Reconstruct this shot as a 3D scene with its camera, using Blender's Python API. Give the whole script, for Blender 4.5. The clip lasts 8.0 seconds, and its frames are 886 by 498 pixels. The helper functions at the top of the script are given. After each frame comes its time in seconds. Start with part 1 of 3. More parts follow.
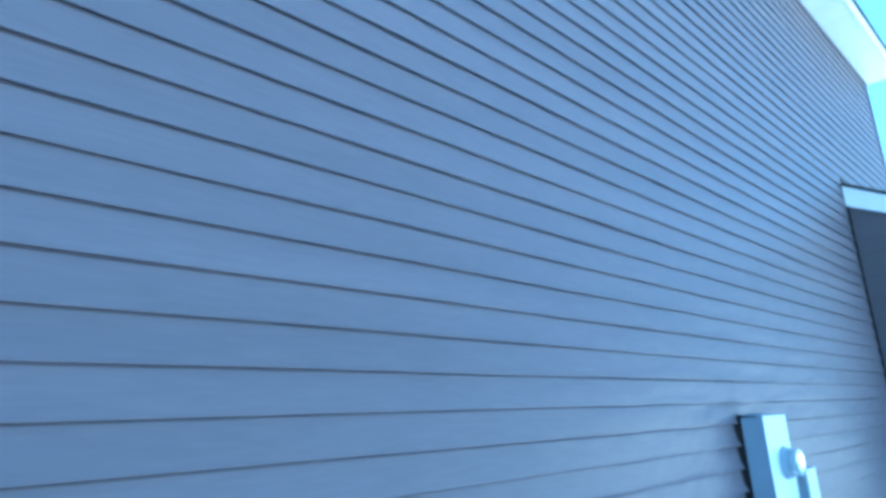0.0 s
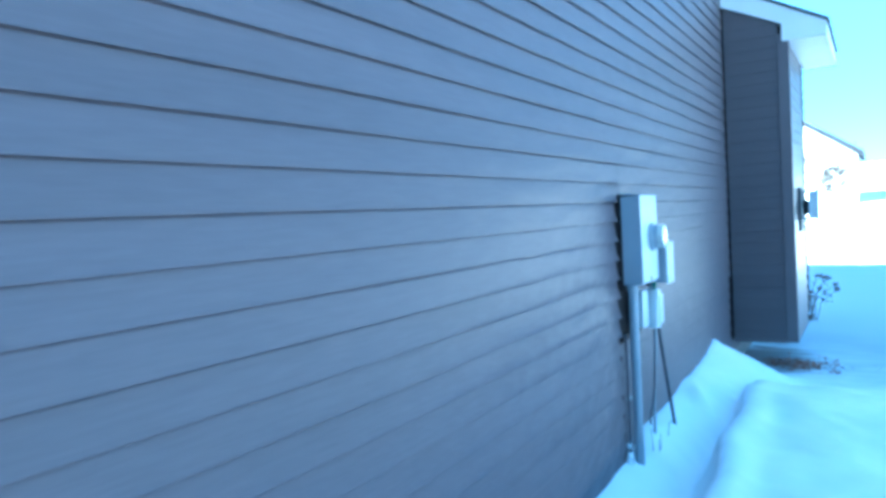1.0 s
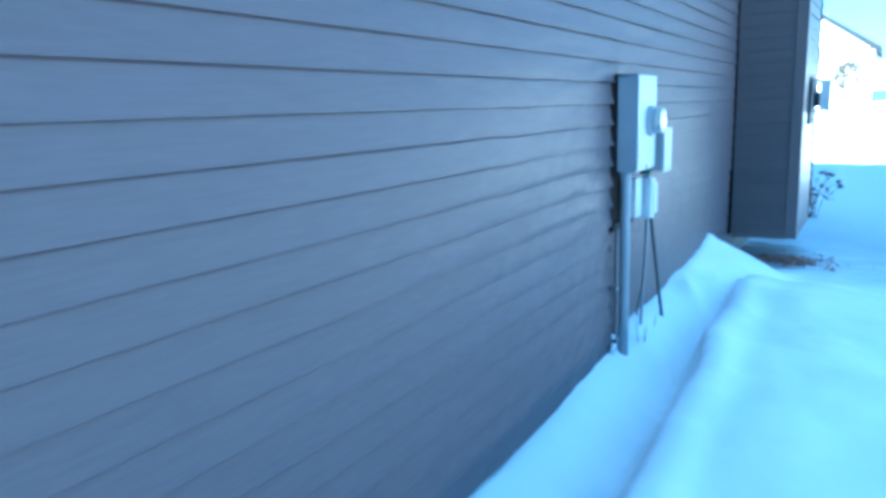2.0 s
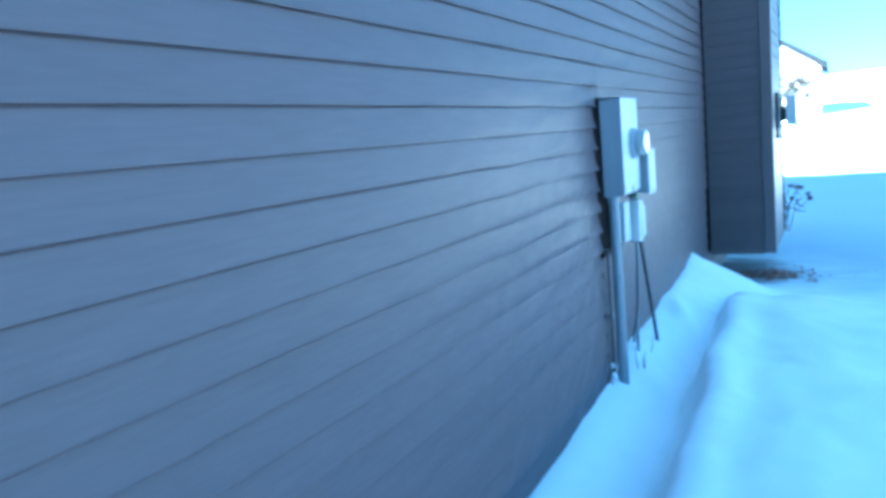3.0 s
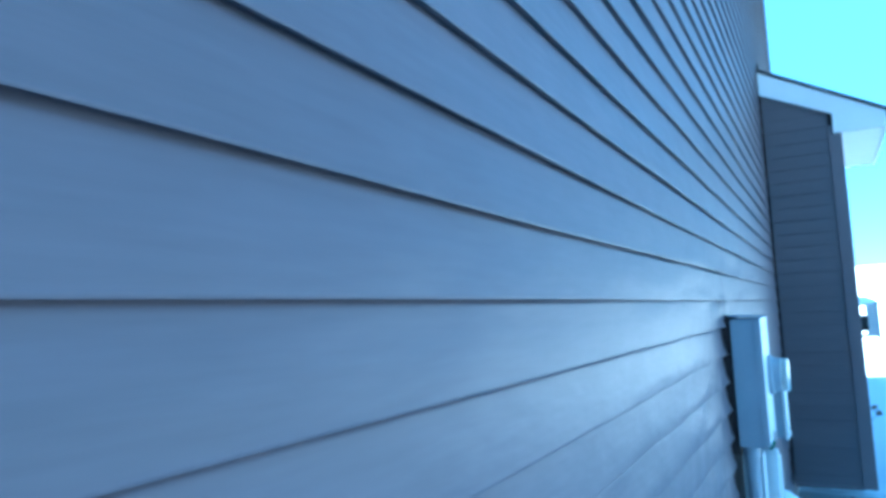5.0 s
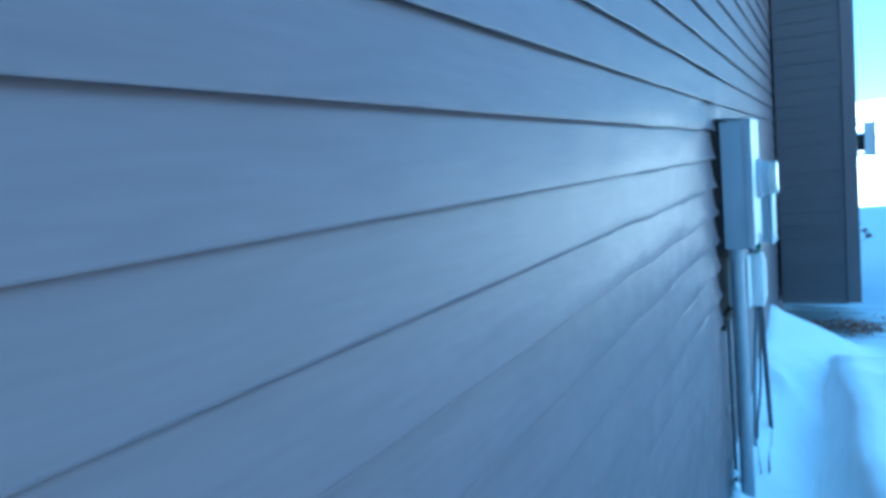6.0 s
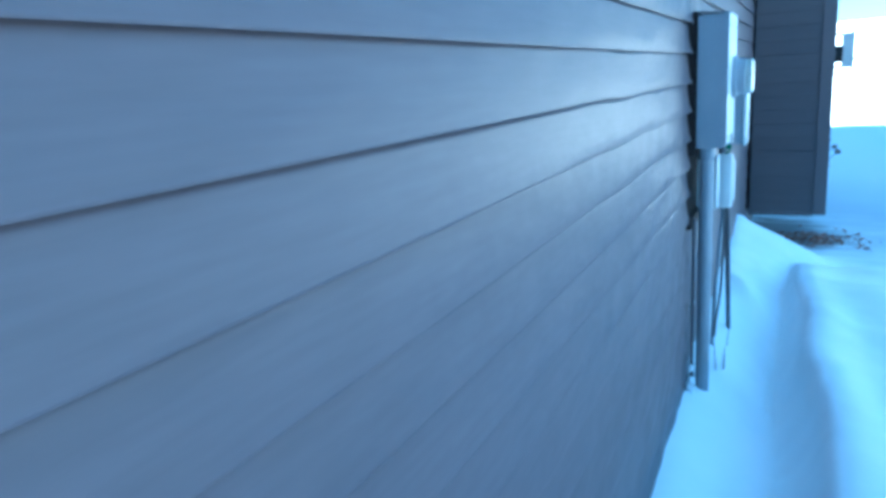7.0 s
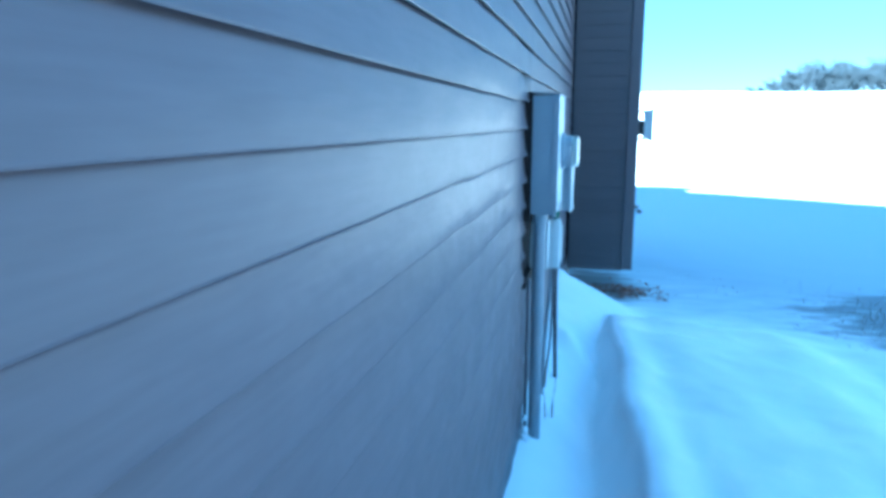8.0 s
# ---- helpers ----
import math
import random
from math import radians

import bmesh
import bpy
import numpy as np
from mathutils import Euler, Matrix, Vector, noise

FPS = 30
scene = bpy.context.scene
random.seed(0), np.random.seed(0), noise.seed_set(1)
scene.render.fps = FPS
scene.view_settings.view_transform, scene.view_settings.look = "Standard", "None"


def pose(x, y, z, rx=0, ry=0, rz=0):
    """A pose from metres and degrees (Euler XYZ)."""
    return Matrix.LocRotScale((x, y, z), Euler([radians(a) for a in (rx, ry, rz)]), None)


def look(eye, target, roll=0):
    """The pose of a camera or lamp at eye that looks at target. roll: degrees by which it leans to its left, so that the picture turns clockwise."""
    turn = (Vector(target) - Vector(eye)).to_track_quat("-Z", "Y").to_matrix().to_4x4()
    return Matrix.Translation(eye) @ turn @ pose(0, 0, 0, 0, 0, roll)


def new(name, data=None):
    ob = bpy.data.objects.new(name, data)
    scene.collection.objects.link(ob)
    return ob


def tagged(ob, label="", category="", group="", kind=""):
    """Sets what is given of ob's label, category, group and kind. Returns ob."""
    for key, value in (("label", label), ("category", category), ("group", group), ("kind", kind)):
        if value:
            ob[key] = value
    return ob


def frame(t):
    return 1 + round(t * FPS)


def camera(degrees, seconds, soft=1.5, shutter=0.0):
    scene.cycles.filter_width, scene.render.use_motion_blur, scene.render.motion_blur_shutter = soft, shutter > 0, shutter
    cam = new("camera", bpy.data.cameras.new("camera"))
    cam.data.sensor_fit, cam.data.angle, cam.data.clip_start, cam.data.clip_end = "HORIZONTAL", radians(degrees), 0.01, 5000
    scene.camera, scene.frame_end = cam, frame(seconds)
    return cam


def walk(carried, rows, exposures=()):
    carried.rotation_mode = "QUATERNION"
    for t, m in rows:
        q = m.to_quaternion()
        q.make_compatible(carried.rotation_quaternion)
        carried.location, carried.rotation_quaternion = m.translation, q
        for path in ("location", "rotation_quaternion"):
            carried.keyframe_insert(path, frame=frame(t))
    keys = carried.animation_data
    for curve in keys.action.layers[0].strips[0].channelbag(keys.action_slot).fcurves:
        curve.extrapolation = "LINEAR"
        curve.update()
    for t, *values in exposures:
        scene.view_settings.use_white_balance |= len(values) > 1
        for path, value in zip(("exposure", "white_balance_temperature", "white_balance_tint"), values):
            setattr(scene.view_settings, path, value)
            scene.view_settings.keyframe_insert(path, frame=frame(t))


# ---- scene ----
cam = camera(64.8, 8.0, soft=3.8)
PATH = [
    (0, (1.665, -4.332, 2.062), (0.363, -2.906, 2.582), -3.9),
    (0.5, (1.506, -4.521, 2.079), (0.365, -2.91, 2.403), -4.2),
    (1, (1.425, -4.52, 1.977), (0.373, -2.821, 1.892), -3.2),
    (1.5, (1.423, -4.483, 1.905), (0.4, -2.779, 1.682), -2.2),
    (1.7, (1.425, -4.389, 1.9), (0.368, -2.721, 1.582), -1.6),
    (2.8, (1.275, -4.216, 1.854), (0.291, -2.526, 1.434), -3.8),
    (3, (1.243, -4.21, 1.879), (0.263, -2.491, 1.588), -5.5),
    (3.5, (1.093, -4.162, 2.001), (0.061, -2.452, 1.897), -2.5),
    (4, (0.735, -4.016, 2.11), (-0.2, -2.258, 2.299), -1.4),
    (4.2, (0.615, -3.916, 2.142), (-0.186, -2.111, 2.459), -1.7),
    (5.3, (0.413, -3.46, 2.104), (-0.58, -1.726, 2.183), -3.8),
    (5.5, (0.417, -3.546, 2.047), (-0.573, -1.808, 2.031), -4.9),
    (6, (0.437, -3.421, 1.939), (-0.533, -1.685, 1.728), -5.3),
    (6.5, (0.435, -3.398, 1.863), (-0.491, -1.672, 1.458), -4.1),
    (7, (0.44, -3.385, 1.839), (-0.46, -1.659, 1.379), -3.8),
    (7.5, (0.485, -3.406, 1.908), (-0.278, -1.607, 1.482), -2.3),
    (8, (0.372, -3.471, 1.928), (-0.073, -1.555, 1.571), 0.2),
]
walk(cam, [(t, look(eye, target, roll)) for t, eye, target, roll in PATH],
     exposures=[(0.0, 3.22, 4560, -12), (0.5, 3.16, 4560, -12), (1.5, 3.15, 4740, -11), (3.0, 2.98, 4650, -11), (4.0, 2.95, 4380, -12), (5.5, 2.90, 4480, -13), (7.0, 3.00, 4730, -12), (8.0, 2.84, 4570, -12)])

# ---- world, sun, exposure ----
SUN_EL, SUN_AZ = radians(35), radians(40)      # shadows fall 40 degrees from +y towards +x
to_sun = Vector((-math.sin(SUN_AZ) * math.cos(SUN_EL), -math.cos(SUN_AZ) * math.cos(SUN_EL), math.sin(SUN_EL)))
world = bpy.data.worlds.new("winter_sky")
scene.world = world
world.use_nodes = True
wn = world.node_tree
sky = wn.nodes.new("ShaderNodeTexSky")
sky.sky_type = "NISHITA"
sky.sun_disc = False
sky.sun_elevation = SUN_EL
sky.sun_rotation = math.atan2(to_sun.x, to_sun.y)
sky.air_density, sky.dust_density, sky.ozone_density = 1.1, 0.0, 5.0
# clear winter air: the blue stays deep down to the horizon
clear = wn.nodes.new("ShaderNodeMix")
clear.data_type = "RGBA"
clear.inputs[0].default_value = 0.78
clear.inputs[7].default_value = (0.92, 1.75, 2.92, 1)
wn.links.new(sky.outputs[0], clear.inputs[6])
wn.links.new(clear.outputs[2], wn.nodes["Background"].inputs[0])
wn.nodes["Background"].inputs[1].default_value = 0.076
sun_lamp = bpy.data.lights.new("sun", "SUN")
sun_lamp.energy, sun_lamp.angle, sun_lamp.color = 5.0, radians(0.5), (1.0, 0.95, 0.86)
sun = new("sun", sun_lamp)
sun.matrix_world = look(tuple(to_sun * 60), (0, 0, 0))


# ---- materials ----
def mat(name, color, rough=0.6, metal=0.0, vary=0.12, scale=3.0, grain=40.0, bump=0.2, dist=0.003, stain=None, stretch=(1, 1, 1), spec=0.5, per_piece=0.0, wrinkle=0.0):
    m = bpy.data.materials.new(name)
    m.use_nodes = True
    nt = m.node_tree
    N, L = nt.nodes, nt.links
    b = N["Principled BSDF"]
    b.inputs["Roughness"].default_value, b.inputs["Metallic"].default_value = rough, metal
    b.inputs["Specular IOR Level"].default_value = spec
    co = N.new("ShaderNodeTexCoord")
    mp = N.new("ShaderNodeMapping")
    mp.inputs["Scale"].default_value = stretch
    L.new(co.outputs["Object"], mp.inputs[0])
    n1 = N.new("ShaderNodeTexNoise")
    n1.inputs["Scale"].default_value, n1.inputs["Detail"].default_value = scale, 5
    n2 = N.new("ShaderNodeTexNoise")
    n2.inputs["Scale"].default_value, n2.inputs["Detail"].default_value = grain, 4
    L.new(mp.outputs[0], n1.inputs[0])
    L.new(mp.outputs[0], n2.inputs[0])
    r1 = N.new("ShaderNodeValToRGB")
    r1.color_ramp.elements[0].position, r1.color_ramp.elements[1].position = 0.3, 0.72
    r1.color_ramp.elements[0].color = (*[c * (1 - vary) for c in color], 1)
    r1.color_ramp.elements[1].color = (*[min(1, c * (1 + vary)) for c in color], 1)
    L.new(n1.outputs[0], r1.inputs[0])
    out = r1.outputs[0]
    mx = N.new("ShaderNodeMix")
    mx.data_type, mx.blend_type = "RGBA", "OVERLAY"
    mx.inputs[0].default_value = min(1, vary * 2.0)
    L.new(out, mx.inputs[6])
    L.new(n2.outputs[0], mx.inputs[7])
    out = mx.outputs[2]
    if stain:
        n3 = N.new("ShaderNodeTexNoise")
        n3.inputs["Scale"].default_value, n3.inputs["Detail"].default_value = stain[1], 8
        L.new(mp.outputs[0], n3.inputs[0])
        r3 = N.new("ShaderNodeValToRGB")
        r3.color_ramp.elements[0].position, r3.color_ramp.elements[1].position = stain[2], stain[2] + 0.16
        L.new(n3.outputs[0], r3.inputs[0])
        ms = N.new("ShaderNodeMix")
        ms.data_type = "RGBA"
        L.new(r3.outputs[0], ms.inputs[0])
        L.new(out, ms.inputs[6])
        ms.inputs[7].default_value = (*stain[0], 1)
        out = ms.outputs[2]
    if per_piece:
        oi = N.new("ShaderNodeObjectInfo")
        mr = N.new("ShaderNodeMapRange")
        mr.inputs[3].default_value, mr.inputs[4].default_value = 1 - per_piece, 1 + per_piece
        L.new(oi.outputs["Random"], mr.inputs[0])
        hs = N.new("ShaderNodeHueSaturation")
        L.new(mr.outputs[0], hs.inputs["Value"])
        L.new(out, hs.inputs["Color"])
        out = hs.outputs[0]
    L.new(out, b.inputs["Base Color"])
    if bump:
        bp = N.new("ShaderNodeBump")
        bp.inputs["Strength"].default_value, bp.inputs["Distance"].default_value = bump, dist
        L.new(n2.outputs[0], bp.inputs["Height"])
        L.new(bp.outputs[0], b.inputs["Normal"])
        if wrinkle:
            sw = N.new("ShaderNodeMapping")
            sw.inputs["Scale"].default_value, sw.inputs["Rotation"].default_value = (1, 0.55, 1.5), (0.5, 0, 0)
            L.new(co.outputs["Object"], sw.inputs[0])
            n4 = N.new("ShaderNodeTexNoise")
            n4.inputs["Scale"].default_value, n4.inputs["Detail"].default_value, n4.inputs["Distortion"].default_value = 6.0, 3.0, 0.0
            L.new(sw.outputs[0], n4.inputs[0])
            bw = N.new("ShaderNodeBump")
            bw.inputs["Strength"].default_value, bw.inputs["Distance"].default_value = wrinkle, 0.02
            L.new(n4.outputs[0], bw.inputs["Height"])
            L.new(bw.outputs[0], bp.inputs["Normal"])
    rr = N.new("ShaderNodeMapRange")
    rr.inputs[3].default_value, rr.inputs[4].default_value = max(0.03, rough - 0.08), min(1, rough + 0.08)
    L.new(n1.outputs[0], rr.inputs[0])
    L.new(rr.outputs[0], b.inputs["Roughness"])
    return m


VINYL = mat("taupe_vinyl", (0.141, 0.117, 0.127), 0.43, spec=0.18, vary=0.07, scale=2.0, grain=30, bump=0.26, dist=0.0015, stretch=(1, 0.22, 2.5), stain=((0.122, 0.101, 0.110), 1.6, 0.60), per_piece=0.03, wrinkle=0.27)
# darker copy of the wall's vinyl; the chase's shade is in the colour
VINYL_X = mat("taupe_vinyl_shaded", (0.094, 0.080, 0.086), 0.36, spec=0.40, vary=0.06, scale=2.0, grain=30, bump=0.25, dist=0.0015, stretch=(0.25, 1, 2.5), per_piece=0.03)
TRIM = mat("taupe_trim", (0.115, 0.097, 0.103), 0.42, vary=0.05, scale=4, grain=60, bump=0.1, dist=0.001)
WHITE = mat("white_aluminium", (0.70, 0.71, 0.70), 0.45, vary=0.03, scale=3, grain=50, bump=0.1, dist=0.001)
SHEATH = mat("dark_sheathing", (0.034, 0.022, 0.018), 0.95, vary=0.3, scale=8, grain=60, bump=0.5, dist=0.004)
CONCRETE = mat("foundation_concrete", (0.30, 0.29, 0.28), 0.9, vary=0.15, scale=4, grain=50, bump=0.5, dist=0.004)
SHINGLE = mat("asphalt_shingle", (0.06, 0.055, 0.055), 0.95, vary=0.3, scale=12, grain=180, bump=0.8, dist=0.003)
ENAMEL = mat("grey_enamel_steel", (0.31, 0.335, 0.37), 0.42, vary=0.05, scale=5, grain=90, bump=0.08, dist=0.0008, stain=((0.26, 0.275, 0.295), 9, 0.66))
ENAMEL_B = mat("pale_grey_plastic", (0.58, 0.60, 0.60), 0.5, vary=0.06, scale=7, grain=90, bump=0.1, dist=0.0008)
CONDUIT = mat("grey_pvc_conduit", (0.28, 0.30, 0.33), 0.42, vary=0.08, scale=6, grain=70, bump=0.1, dist=0.0008, stretch=(1, 1, 0.3), stain=((0.31, 0.315, 0.32), 8, 0.64))
STEEL = mat("galvanised_steel", (0.55, 0.56, 0.57), 0.35, metal=0.9, vary=0.1, scale=12, grain=90, bump=0.1, dist=0.0005)
BLACK = mat("black_rubber", (0.02, 0.02, 0.022), 0.6, vary=0.2, scale=20, grain=90, bump=0.1, dist=0.0005)
DARKROD = mat("dark_cable", (0.07, 0.07, 0.08), 0.5, vary=0.2, scale=20, grain=120, bump=0.2, dist=0.0005)
GREEN = mat("green_insulation", (0.02, 0.16, 0.08), 0.5, vary=0.1, scale=20, grain=90, bump=0.1, dist=0.0005)
DIAL = mat("meter_dial", (0.75, 0.75, 0.72), 0.5, vary=0.03, scale=20, grain=90, bump=0)
LEAF = mat("dry_leaf", (0.36, 0.19, 0.14), 0.9, vary=0.4, scale=9, grain=60, bump=0.4, dist=0.002)
STEM = mat("dry_stem", (0.13, 0.085, 0.06), 0.9, vary=0.3, scale=12, grain=60, bump=0.3, dist=0.001)
GRASS = mat("dead_grass", (0.16, 0.13, 0.075), 0.9, vary=0.35, scale=8, grain=60, bump=0.2, dist=0.001)
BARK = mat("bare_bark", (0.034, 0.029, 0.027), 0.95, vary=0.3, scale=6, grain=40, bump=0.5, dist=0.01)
# blue in this bark colour stands in for distance haze
FARBARK = mat("haze_blue_far_bark", (0.045, 0.063, 0.083), 0.95, vary=0.2, scale=1, grain=4, bump=0)
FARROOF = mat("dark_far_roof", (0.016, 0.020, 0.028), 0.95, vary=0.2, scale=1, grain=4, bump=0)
FARWALL = mat("far_siding", (0.70, 0.69, 0.66), 0.7, vary=0.05, scale=1, grain=20, bump=0.1, dist=0.002)
ROOFSNOW = mat("roof_snow", (0.84, 0.86, 0.88), 0.75, vary=0.03, scale=1.2, grain=14, bump=0.4, dist=0.02)

glass = bpy.data.materials.new("meter_glass")
glass.use_nodes = True
gb = glass.node_tree.nodes["Principled BSDF"]
gb.inputs["Transmission Weight"].default_value, gb.inputs["Roughness"].default_value, gb.inputs["IOR"].default_value = 1.0, 0.04, 1.46
gb.inputs["Base Color"].default_value = (0.93, 0.97, 0.96, 1)


def snow_material():
    m = bpy.data.materials.new("wind_packed_snow")
    m.use_nodes = True
    N, L = m.node_tree.nodes, m.node_tree.links
    b = N["Principled BSDF"]
    co = N.new("ShaderNodeTexCoord")
    a = N.new("ShaderNodeTexNoise")
    a.inputs["Scale"].default_value, a.inputs["Detail"].default_value = 2.2, 6
    f = N.new("ShaderNodeTexNoise")
    f.inputs["Scale"].default_value, f.inputs["Detail"].default_value = 55, 5
    c = N.new("ShaderNodeTexNoise")
    c.inputs["Scale"].default_value, c.inputs["Detail"].default_value = 9, 6
    for n in (a, f, c):
        L.new(co.outputs["Object"], n.inputs[0])
    r = N.new("ShaderNodeValToRGB")
    r.color_ramp.elements[0].color, r.color_ramp.elements[1].color = (0.895, 0.91, 0.915, 1), (0.95, 0.955, 0.96, 1)
    r.color_ramp.elements[0].position, r.color_ramp.elements[1].position = 0.35, 0.65
    L.new(a.outputs[0], r.inputs[0])
    # thin snow over dead turf: a ragged bare patch of its own shape in the yard
    sx = N.new("ShaderNodeSeparateXYZ")
    L.new(co.outputs["Object"], sx.inputs[0])

    def away(axis, centre, half):
        s = N.new("ShaderNodeMath")
        s.operation = "SUBTRACT"
        s.inputs[1].default_value = centre
        L.new(sx.outputs[axis], s.inputs[0])
        d = N.new("ShaderNodeMath")
        d.operation = "DIVIDE"
        d.inputs[1].default_value = half
        L.new(s.outputs[0], d.inputs[0])
        q = N.new("ShaderNodeMath")
        q.operation = "MULTIPLY"
        L.new(d.outputs[0], q.inputs[0])
        L.new(d.outputs[0], q.inputs[1])
        return q.outputs[0]

    def add(u, v, op="ADD"):
        s = N.new("ShaderNodeMath")
        s.operation = op
        L.new(u, s.inputs[0])
        if isinstance(v, float):
            s.inputs[1].default_value = v
        else:
            L.new(v, s.inputs[1])
        return s.outputs[0]

    rad = add(away(0, 3.65, 1.2), away(1, 3.75, 1.2))
    rad = add(rad, add(away(0, 0.22, 0.62), away(1, 4.6, 0.85)), "MINIMUM")
    st = N.new("ShaderNodeMapping")
    st.inputs["Scale"].default_value = (0.9, 1.7, 1)
    L.new(co.outputs["Object"], st.inputs[0])
    pn = N.new("ShaderNodeTexNoise")
    pn.inputs["Scale"].default_value, pn.inputs["Detail"].default_value = 2.6, 8
    L.new(st.outputs[0], pn.inputs[0])
    edge = add(rad, add(pn.outputs[0], -3.2, "MULTIPLY"))
    pr = N.new("ShaderNodeValToRGB")
    pr.color_ramp.elements[0].position, pr.color_ramp.elements[1].position = 0.0, 0.75
    pr.color_ramp.elements[0].color, pr.color_ramp.elements[1].color = (1, 1, 1, 1), (0, 0, 0, 1)
    L.new(add(edge, 1.0), pr.inputs[0])
    # yard shade put into the colour: greyer snow beyond the end of the drift
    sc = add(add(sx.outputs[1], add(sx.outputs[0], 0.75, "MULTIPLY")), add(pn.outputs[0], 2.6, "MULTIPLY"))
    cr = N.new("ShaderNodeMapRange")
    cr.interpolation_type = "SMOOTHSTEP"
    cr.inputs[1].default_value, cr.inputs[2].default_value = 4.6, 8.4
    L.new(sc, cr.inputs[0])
    yard_shade = N.new("ShaderNodeMix")
    yard_shade.data_type = "RGBA"
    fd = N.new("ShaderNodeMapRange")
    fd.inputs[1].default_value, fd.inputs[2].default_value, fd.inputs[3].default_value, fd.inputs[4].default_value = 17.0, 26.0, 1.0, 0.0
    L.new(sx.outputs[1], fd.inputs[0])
    L.new(add(cr.outputs[0], fd.outputs[0], "MULTIPLY"), yard_shade.inputs[0])
    L.new(r.outputs[0], yard_shade.inputs[6])
    yard_shade.inputs[7].default_value = (0.50, 0.55, 0.60, 1)
    mx = N.new("ShaderNodeMix")
    mx.data_type = "RGBA"
    L.new(add(pr.outputs[0], 0.62, "MULTIPLY"), mx.inputs[0])
    L.new(yard_shade.outputs[2], mx.inputs[6])
    mx.inputs[7].default_value = (0.14, 0.135, 0.135, 1)
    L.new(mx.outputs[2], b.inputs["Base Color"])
    b.inputs["Roughness"].default_value = 0.7
    b.inputs["Specular IOR Level"].default_value = 0.12
    h = add(add(c.outputs[0], 0.7, "MULTIPLY"), add(f.outputs[0], 0.25, "MULTIPLY"))
    bp = N.new("ShaderNodeBump")
    bp.inputs["Strength"].default_value, bp.inputs["Distance"].default_value = 0.16, 0.02
    L.new(h, bp.inputs["Height"])
    L.new(bp.outputs[0], b.inputs["Normal"])
    return m


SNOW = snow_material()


# ---- mesh helpers ----
def part(name, mesh, material, parent=None, label=""):
    if isinstance(mesh, bmesh.types.BMesh):
        me = bpy.data.meshes.new(name)
        mesh.to_mesh(me)
        mesh.free()
    else:
        me = mesh
    if not me.materials:
        me.materials.append(material)
    ob = new(name, me)
    if parent is not None:
        ob.parent = parent
    if label:
        ob["label"] = label
    return ob


def thing(name, place, label, category, group="", kind=""):
    e = new(name)
    e.empty_display_size = 0.1
    e.location = place
    return tagged(e, label, category, group, kind)


def put(bm, x0, x1, y0, y1, z0, z1, bevel=0.0, m=None):
    r = bmesh.ops.create_cube(bm, size=1)
    vs = r["verts"]
    bmesh.ops.scale(bm, vec=(x1 - x0, y1 - y0, z1 - z0), verts=vs)
    bmesh.ops.translate(bm, vec=((x0 + x1) / 2, (y0 + y1) / 2, (z0 + z1) / 2), verts=vs)
    if bevel:
        es = list({e for v in vs for e in v.link_edges})
        bmesh.ops.bevel(bm, geom=es, offset=bevel, segments=2, affect="EDGES", profile=0.7)
    if m is not None:
        bmesh.ops.transform(bm, matrix=m, verts=bm.verts)
    return bm


def block(x0, x1, y0, y1, z0, z1, bevel=0.0):
    return put(bmesh.new(), x0, x1, y0, y1, z0, z1, bevel)


def smooth(ob, flat=35):
    ob.data.shade_smooth()
    ob.data.set_sharp_from_angle(angle=radians(flat))
    return ob


def tube(points, radii, sides=12, cap=True):
    """A tube through points, as a bmesh."""
    bm = bmesh.new()
    add_tube(bm, points, radii, sides, cap)
    return bm


def add_tube(bm, points, radii, sides=12, cap=True):
    ps = [Vector(p) for p in points]
    if not isinstance(radii, (list, tuple)):
        radii = [radii] * len(ps)
    rings = []
    for i, p in enumerate(ps):
        d = (ps[min(i + 1, len(ps) - 1)] - ps[max(i - 1, 0)]).normalized()
        side = d.orthogonal().normalized() if abs(d.z) < 0.9 else Vector((1, 0, 0)).cross(d).normalized()
        up = d.cross(side)
        rings.append([bm.verts.new(p + (side * math.cos(a) + up * math.sin(a)) * radii[i]) for a in (2 * math.pi * k / sides for k in range(sides))])
    for a, b in zip(rings, rings[1:]):
        for k in range(sides):
            bm.faces.new((a[k], a[(k + 1) % sides], b[(k + 1) % sides], b[k]))
    if cap:
        bm.faces.new(list(reversed(rings[0])))
        bm.faces.new(rings[-1])


def lathe(profile, sides=40):
    """A turned body round the x axis: profile of (x, radius)."""
    bm = bmesh.new()
    rings = []
    for x, r in profile:
        rings.append([bm.verts.new((x, r * math.cos(a), r * math.sin(a))) for a in (2 * math.pi * k / sides for k in range(sides))])
    for a, b in zip(rings, rings[1:]):
        for k in range(sides):
            bm.faces.new((a[k], a[(k + 1) % sides], b[(k + 1) % sides], b[k]))
    bm.faces.new(list(reversed(rings[0])))
    bm.faces.new(rings[-1])
    bmesh.ops.recalc_face_normals(bm, faces=bm.faces)
    return bm


